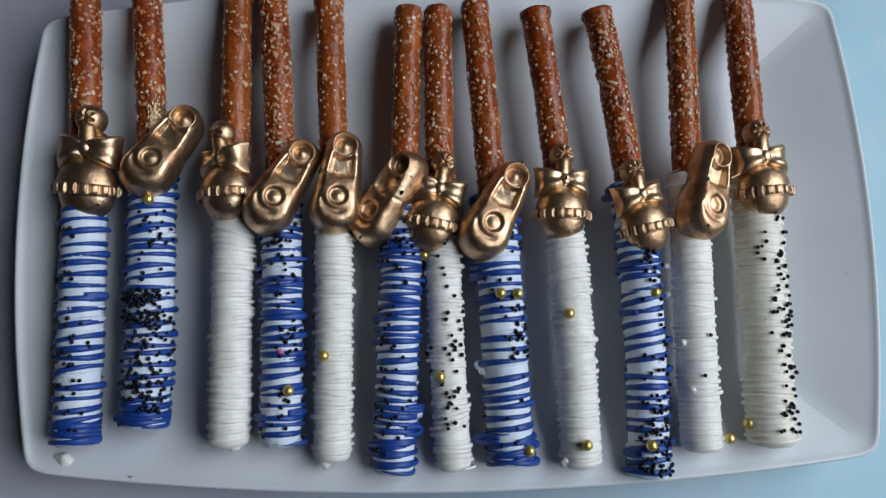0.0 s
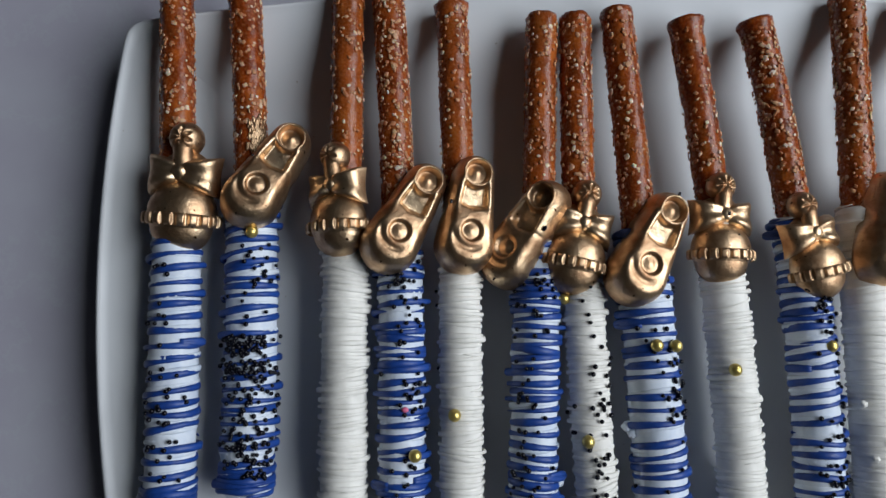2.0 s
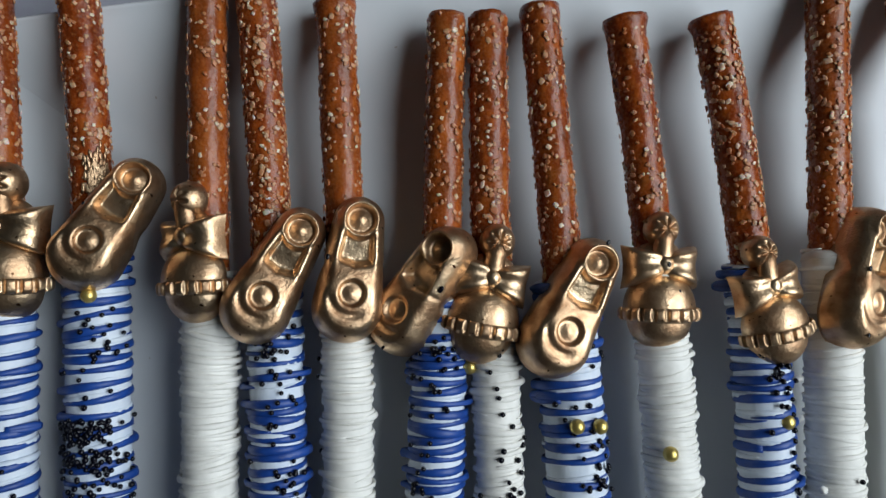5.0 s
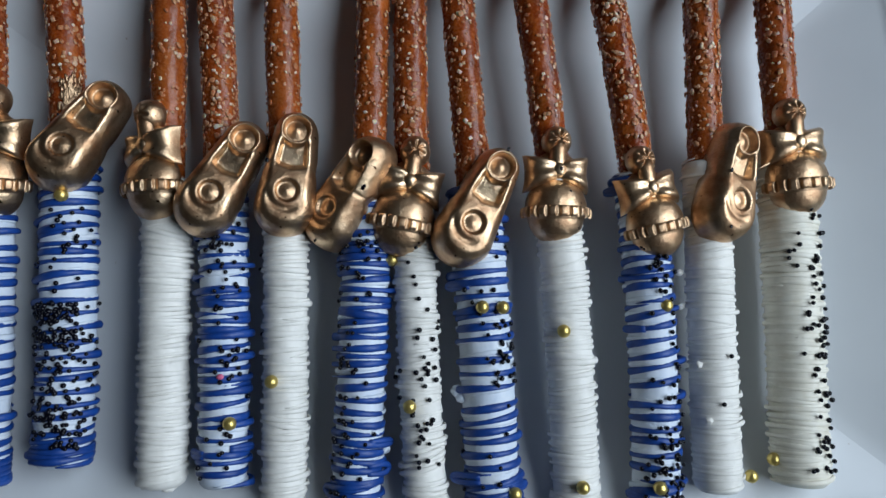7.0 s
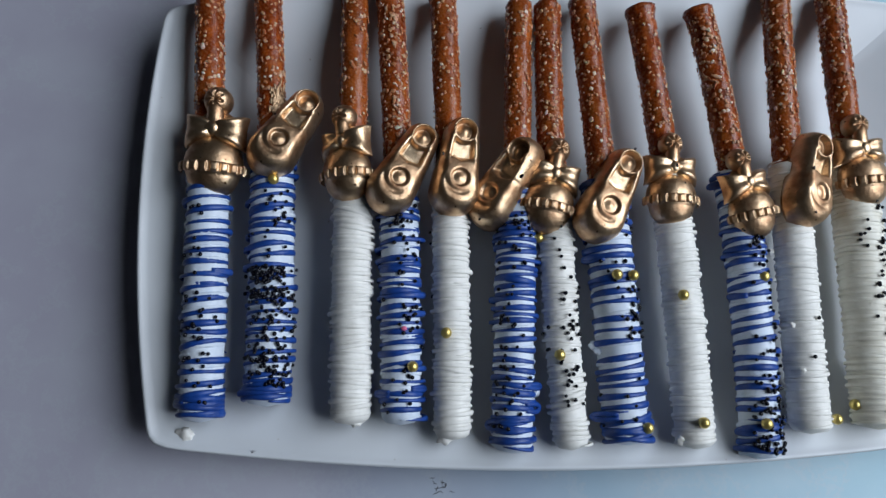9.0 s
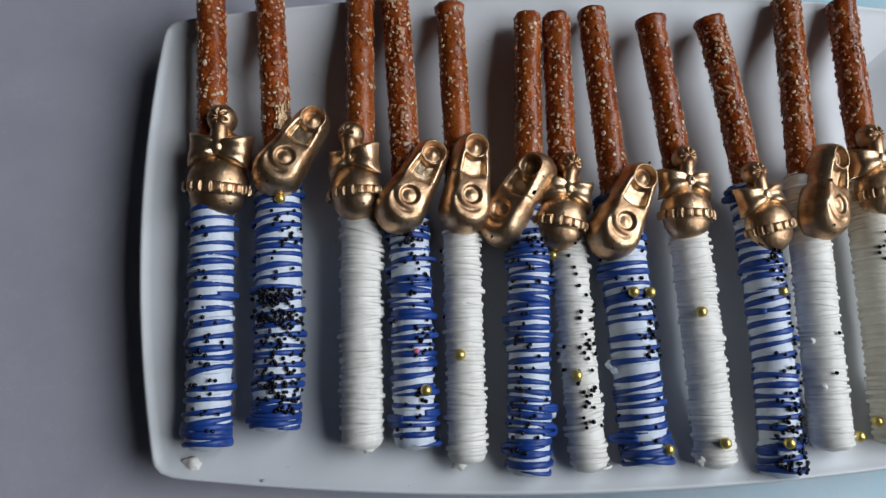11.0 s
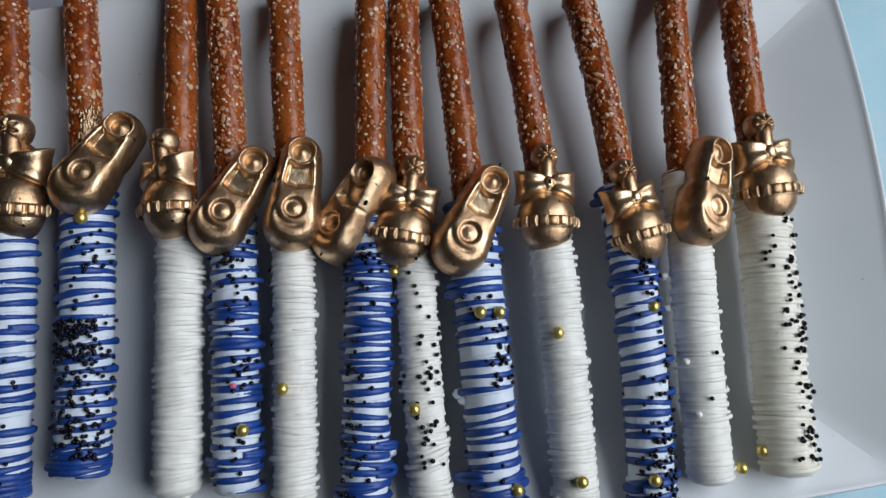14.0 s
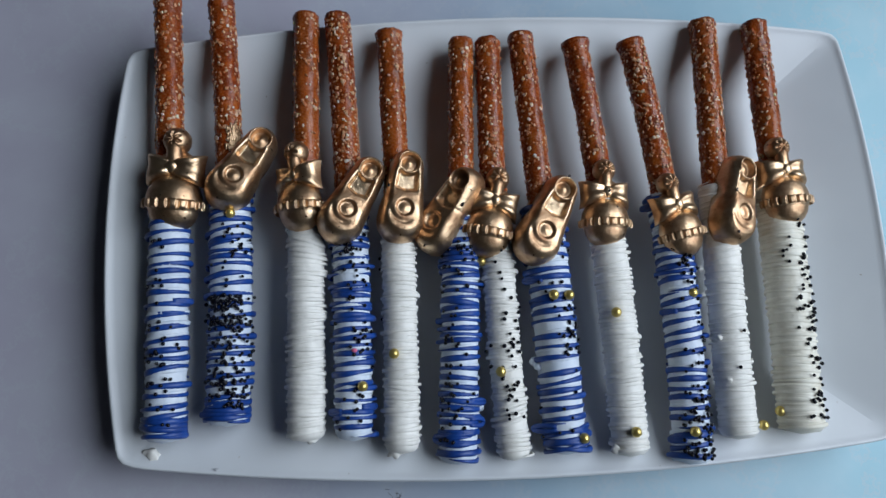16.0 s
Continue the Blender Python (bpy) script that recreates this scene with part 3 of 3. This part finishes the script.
def ornament(kind, empty, rod, low, high, up, pitch, roll, size):
    """Lays a shoe (toe to heel) or a rattle (belt to knob) on the rod, low to high in the plan; up is its face's height over the rod's axis."""
    a = np.array(low)
    d = np.array(high) - a
    turn = math.degrees(math.atan2(-d[0], d[1]))
    z = AXIS_Z + RISE * a[1] + up - (0.0 if kind == "shoe" else 0.0065)
    face = 0.0093 if kind == "shoe" else 0.0040
    m = pose(a[0] - rod.a[0], a[1] - rod.a[1], z - rod.a[2], 0, 0, turn) @ pose(0, 0, 0, 1.4 + pitch, roll, 0) @ Matrix.Scale(size, 4) @ pose(0, 0, -face)
    if kind == "shoe":
        return part("shoe", SHOE, empty, "gold-dusted chocolate baby shoe", m)
    body = part("rattle", RATTLE, empty, "gold-dusted chocolate baby rattle with a bow", m)
    part("belt", BELT, body)
    part("bow", BOW, body)
    part("knob", KNOB, body)
    return body


def charm_height(charm, x, y):
    """Height of a charm's face over its flat back near (x, y)."""
    meshes = [charm.data] + [c.data for c in charm.children if c.name.startswith("bow")]
    near = [v.co.z for me in meshes for v in me.vertices if math.hypot(v.co.x - x, v.co.y - y) < 0.0008]
    return max(near, default=0.008)


def scatter(rod, empty, seed, s1, radius, bands):
    """Black beads in bands (from, to, count, middle angle, spread), counted from the coating's upper edge to the lower end."""
    rng = np.random.default_rng(seed)
    for f0, f1, count, q0, spread in bands:
        for _ in range(count):
            f = rng.uniform(f0, f1)
            q = np.clip(rng.normal(q0, spread), -1.65, 1.65)
            r = radius + 0.0008 + (0.0006 if rng.random() < 0.42 else 0)
            p, _ = rod.at(s1 * (1 - f), q, r)
            size = 0.00084 * rng.uniform(0.84, 1.14)
            part("sprinkle", bead, empty, "", Matrix.Translation(p[0]) @ Matrix.Scale(size, 4))


def pearl(rod, empty, place):
    m = Matrix.Translation(Vector(place) - Vector(rod.a)) @ pose(0, 0, 0, 20, 15, 0) @ Matrix.Scale(0.0023, 4)
    part("sugar_pearl", pearl_me, empty, "shiny gold sugar pearl", m)


# each rod: lower end, middle, top, coating's upper end (y), colour, coat width, salt, ornament, beads, pearls
ROD_LIST = [
    dict(low=(-0.1507, -0.0862), loops=[(0.45, 1, 0.0020, 0.0007), (0.95, -1, 0.0016, 0.0012)], mid=(-0.1520, 0.010), top=(-0.1554, 0.1198), coat=0.020, blue=1, wide=1.02, salt=398, lift=0.004,
         orn=("rattle", (-0.1497, 0.0158), (-0.1470, 0.0430), 0.0172, 8, -4, 1.14),
         beads=[(0.18, 0.5, 11, -0.2, 0.4), (0.5, 0.62, 7, -0.2, 0.5), (0.62, 0.72, 14, 0, 0.5), (0.76, 0.83, 8, -0.2, 0.5), (0.86, 0.95, 7, 0, 0.5)]),
    dict(low=(-0.1252, -0.0805), holes=[(-0.0072, 0.0085, 0.0004)], mid=(-0.1257, 0.0173), top=(-0.1312, 0.1198), coat=0.030, blue=1, wide=1.10, salt=398, smear=1,
         orn=("shoe", (-0.1205, 0.0271), (-0.1089, 0.0458), 0.0150, -12, 9, 1.0),
         beads=[(0.2, 0.34, 18, 0.6, 0.4), (0.3, 0.5, 10, 0, 0.6), (0.5, 0.64, 125, 0.1, 0.55), (0.62, 0.86, 85, 0.2, 0.6), (0.84, 0.95, 46, 0.35, 0.5)],
         pearls=[(-0.1231, 0.0112, 0.0322)]),
    dict(low=(-0.0907, -0.0885), lumps=[(-0.0931, -0.0875, 0.003, 0.0034), (-0.0885, -0.0890, 0.0, 0.003)], mid=(-0.0905, 0.0081), top=(-0.0898, 0.1116), coat=0.018, blue=0, wide=0.98, salt=259,
         orn=("rattle", (-0.0940, 0.0129), (-0.0943, 0.0398), 0.0156, 2, -30, 1.03)),
    dict(low=(-0.0699, -0.0890), loops=[(0.88, 1, 0.0018, 0.0009), (0.90, -1, 0.0022, 0.0012)], mid=(-0.0701, -0.0021), top=(-0.0746, 0.1113), coat=0.014, blue=1, wide=0.98, salt=727,
         orn=("shoe", (-0.0699, 0.0097), (-0.0588, 0.0286), 0.0158, -8, 11, 1.0),
         beads=[(0.13, 0.22, 34, -0.05, 0.32), (0.2, 0.55, 24, 0.2, 0.6), (0.55, 0.66, 16, 0.4, 0.35), (0.66, 0.97, 13, 0.1, 0.5)],
         pearls=[(-0.0648, -0.068, 0.0300)], pink=(-0.0682, -0.0524)),
    dict(low=(-0.0487, -0.0955), holes=[(-0.0082, 0.0098, 0.0006)], lumps=[(-0.0520, -0.0965, 0.0, 0.0032)], mid=(-0.0478, -0.0014), top=(-0.0494, 0.1021), coat=0.012, blue=0, wide=0.90, salt=259,
         orn=("shoe", (-0.0444, 0.0099), (-0.0411, 0.0312), 0.0142, -4, 12, 1.0),
         beads=[(0.2, 0.7, 4, -1.5, 0.1)], pearls=[(-0.0509, -0.0545, 0.0300)]),
    dict(low=(-0.0241, -0.1012), holes=[(0.0078, 0.0130, 0.0008), (0.0030, -0.0120, 0.0005)], loops=[(0.77, 1, 0.0030, 0.0012), (0.85, 1, 0.0026, 0.0024), (0.92, -1, 0.0024, 0.0022)], lumps=[(-0.0140, -0.0790, 0.0005, 0.0022)], mid=(-0.0188, -0.0064), top=(-0.0141, 0.0974), coat=0.008, blue=1, wide=1.0, salt=328,
         orn=("shoe", (-0.0309, 0.0048), (-0.0171, 0.0203), 0.0096, 13, -25, 1.0),
         beads=[(0.1, 0.2, 22, -0.2, 0.45), (0.2, 0.55, 20, -0.4, 0.45), (0.5, 0.65, 13, -0.5, 0.4), (0.65, 0.93, 28, -0.4, 0.45)]),
    dict(low=(0.0008, -0.1005), threads=[((-0.0164, -0.0045, 0.0285), (-0.0172, -0.0102, 0.0290), 0.0009)], mid=(-0.0016, -0.0084), top=(-0.0009, 0.0972), coat=0.008, blue=0, wide=0.86, salt=363,
         orn=("rattle", (-0.0057, -0.0015), (-0.0004, 0.0240), 0.0150, 2, 5, 1.03),
         beads=[(0.12, 0.6, 19, 0.5, 0.5), (0.55, 0.86, 26, 0.15, 0.6)], pearls=[(-0.0042, -0.0642, 0.0297), (-0.0096, -0.0135, 0.0245)]),
    dict(low=(0.0241, -0.0990), holes=[(-0.0005, 0.0286, 0.0006)], loops=[(0.30, -1, 0.0030, 0.0015), (0.91, -1, 0.0048, 0.0018), (0.94, 1, 0.0020, 0.0010)], lumps=[(0.0125, -0.0600, 0.001, 0.0022), (0.0135, -0.0625, 0.002, 0.0018)], mid=(0.0217, -0.0119), top=(0.0153, 0.0996), coat=0.010, blue=1, wide=1.12, salt=328,
         orn=("shoe", (0.0188, -0.0027), (0.0297, 0.0170), 0.0148, -5, 9, 1.02),
         beads=[(0.12, 0.24, 12, 0.2, 0.5), (0.24, 0.44, 8, 0.1, 0.4), (0.42, 0.62, 34, 0.7, 0.3), (0.62, 0.97, 9, 0.2, 0.7)],
         pearls=[(0.0215, -0.0312, 0.0318), (0.0286, -0.0315, 0.0310), (0.0307, -0.0941, 0.0282)]),
    dict(low=(0.0530, -0.1012), holes=[(0.0002, 0.0150, 0.0006), (0.0030, 0.0070, 0.0004)], lumps=[(0.0462, -0.0995, 0.003, 0.0026)], mid=(0.0513, -0.0047), top=(0.0425, 0.0950), coat=0.014, blue=0, wide=0.96, salt=294,
         orn=("rattle", (0.0498, 0.0014), (0.0506, 0.0280), 0.0140, 2, 6, 1.01),
         pearls=[(0.0492, -0.0401, 0.0312), (0.0534, -0.0924, 0.0298)]),
    dict(low=(0.0802, -0.1058), loops=[(0.03, -1, 0.0044, 0.0012), (0.45, -1, 0.0014, 0.0006), (0.93, -1, 0.0016, 0.0010)], mid=(0.0819, -0.0043), top=(0.0705, 0.0950), coat=0.014, blue=1, wide=0.98, salt=571,
         orn=("rattle", (0.0855, -0.0050), (0.0794, 0.0208), 0.0150, 4, 12, 0.97),
         beads=[(0.2, 0.29, 26, 0.35, 0.3), (0.29, 0.7, 26, 0.35, 0.4), (0.72, 0.82, 22, 0.3, 0.45), (0.82, 1.0, 66, 0.2, 0.5)],
         pearls=[(0.0862, -0.0322, 0.0285), (0.0793, -0.0933, 0.0300)]),
    dict(low=(0.1030, -0.0960), holes=[(-0.0062, 0.0090, 0.0006), (-0.0030, -0.0105, 0.0005)], lumps=[(0.0942, -0.0202, 0.0, 0.0014), (0.0940, -0.0325, 0.0, 0.0012), (0.0966, -0.0530, 0.0062, 0.0013), (0.0985, -0.0720, 0.0072, 0.0012)], mid=(0.1056, -0.0051), top=(0.1082, 0.1048), coat=0.020, blue=0, wide=0.98, salt=450,
         orn=("shoe", (0.1117, 0.0034), (0.1166, 0.0220), 0.0124, -4, 25, 1.0),
         beads=[(0.6, 0.8, 2, 0.1, 0.3)], pearls=[(0.1150, -0.0925, 0.0200)]),
    dict(low=(0.1324, -0.0948), threads=[((0.1290, 0.0187, 0.0312), (0.1205, 0.0150, 0.0320), 0.0005)], mid=(0.1355, 0.0051), top=(0.1342, 0.1036), coat=0.026, blue=0, wide=1.14, salt=328, ivory=1,
         orn=("rattle", (0.1371, 0.0090), (0.1352, 0.0350), 0.0153, 2, 8, 1.03),
         beads=[(0.2, 0.55, 34, 0.40, 0.33), (0.5, 0.97, 52, 0.45, 0.36)], pearls=[(0.1228, -0.0866, 0.0215)]),
]
COAT_WORDS = {(1, 1): "white candy pretzel rod, blue drizzle, black sprinkles, gold {}",
              (0, 1): "white candy pretzel rod, white drizzle, black sprinkles, gold {}",
              (0, 0): "pretzel rod in plain white candy drizzle with gold {}"}


for i, r in enumerate(ROD_LIST):
    rod = Rod(r["low"], r["mid"], r["top"], r.get("lift", 0.0))
    word = "baby shoe" if r["orn"][0] == "shoe" else "baby rattle"
    many = 1 if sum(b[2] for b in r.get("beads", [])) > 8 else 0
    words = COAT_WORDS[(r["blue"], many)].format(word)
    if r.get("ivory"):
        words = words.replace("white candy pretzel", "ivory candy pretzel")
    empty = thing("pretzel_rod", Matrix.Translation(rod.a), words, "pretzel", "decorated pretzel rods on the plate")
    s1 = (r["coat"] - r["low"][1]) / (r["top"][1] - r["low"][1])
    rad = R_COAT * r["wide"]
    part("pretzel_stick", stick_mesh(rod, i, s1 - 0.08), empty, "glossy brown baked pretzel crust")
    tagged(part("salt", salt_mesh(rod, 100 + i, s1 - 0.05, r["salt"]), empty, "coarse pale salt grains"), kind="stuff")
    coat_material = CREAM if r.get("ivory") else TINTED if r["blue"] else WHITE
    part("coating", coat_mesh(rod, i, s1, rad, coat_material), empty)
    if r["blue"]:
        for me in drizzle_meshes("drizzle", rod, {5: 91, 1: 83}.get(i, 40 + i), s1, rad - 0.0002, {1: 0.0039, 3: 0.0034, 5: 0.0033, 7: 0.0038}.get(i, 0.0041), 0.00112, BLUE, 1.01):
            part("drizzle", me, empty, "royal blue candy drizzle")
        if i in (0, 1, 5, 7):
            for me in drizzle_meshes("drizzle", rod, 70 + i, s1 * 0.09, rad, 0.0029, 0.00112, BLUE, 1.0):
                part("drizzle", me, empty, "royal blue candy drizzle")
        for me in drizzle_meshes("white_drizzle", rod, 60 + i, s1, rad - 0.0004, 0.0048, 0.0009, coat_material, 0.8):
            part("white_drizzle", me, empty)
    else:
        for me in drizzle_meshes("drizzle", rod, 40 + i, s1, rad - 0.0002, 0.0024, 0.00066 if i == 10 else 0.00082, coat_material, 1.02, 0.0, 0.42):
            part("drizzle", me, empty)
    charm = ornament(r["orn"][0], empty, rod, *r["orn"][1:])
    for x, y, size in r.get("holes", []):
        part("air_hole", bead, charm, "tiny dark air hole in the gold", Matrix.Translation((x, y, charm_height(charm, x, y))) @ Matrix.Diagonal((size, size * 1.5, size * 0.6, 1)))
    for p in r.get("pearls", []):
        pearl(rod, empty, p)
    for k, (x, y, h, size) in enumerate(r.get("lumps", [])):
        me = lump_mesh("drip", 11 * i + k, (size, size * 0.9, size * 0.8), coat_material)
        part("drip", me, empty, "small lump of white candy", Matrix.Translation(Vector((x, y, AXIS_Z + RISE * y + h)) - Vector(rod.a)))
    if "pink" in r:
        x, y = r["pink"]
        m = Matrix.Translation(Vector((x, y, AXIS_Z + RISE * y + rad + 0.0008)) - Vector(rod.a)) @ Matrix.Diagonal((0.0013, 0.0010, 0.0008, 1))
        part("sprinkle", bead_pink, empty, "single pink sprinkle", m)
    if r.get("smear"):
        rng = np.random.default_rng(5)
        verts, faces = [], []
        for k in range(280):
            sp, q = rng.normal(0.642, 0.018), rng.normal(0.72, 0.26)
            size = rng.uniform(0.00025, 0.0007)
            p, out = rod.at(sp, q, R_ROD + 0.0002)
            _, d, _, _ = rod.axes(sp)
            w = np.cross(d[0], out[0])
            lump = GRAIN_V + rng.normal(0, 0.15, GRAIN_V.shape)
            verts.append(p[0] + size * (lump[:, :1] * d[0] * 2.4 + lump[:, 1:2] * w * 0.8 + lump[:, 2:] * out[0] * 0.3))
            faces.append(GRAIN_F + len(GRAIN_V) * k)
        flakes = part("gold_smear", mesh_of("gold_smear", np.vstack(verts), np.vstack(faces), GOLD), empty, "smear of gold lustre dust")
        tagged(flakes, kind="stuff")
    for a, b, thick in r.get("threads", []):
        pts = [Vector(a).lerp(Vector(b), k / 7) - Vector(rod.a) for k in range(8)]
        part("gold_thread", mesh_of("gold_thread", *tube(pts, np.linspace(thick, 0.00012, 8), 8), GOLD), empty, "thin pulled thread of gold chocolate")
    for place, side, reach, width in r.get("loops", []):
        part("drizzle_loop", stray_loop(rod, s1, rad, place, side, reach, width), empty, "loop of royal blue candy off the side")
    scatter(rod, empty, 200 + i, s1, rad, r.get("beads", []))
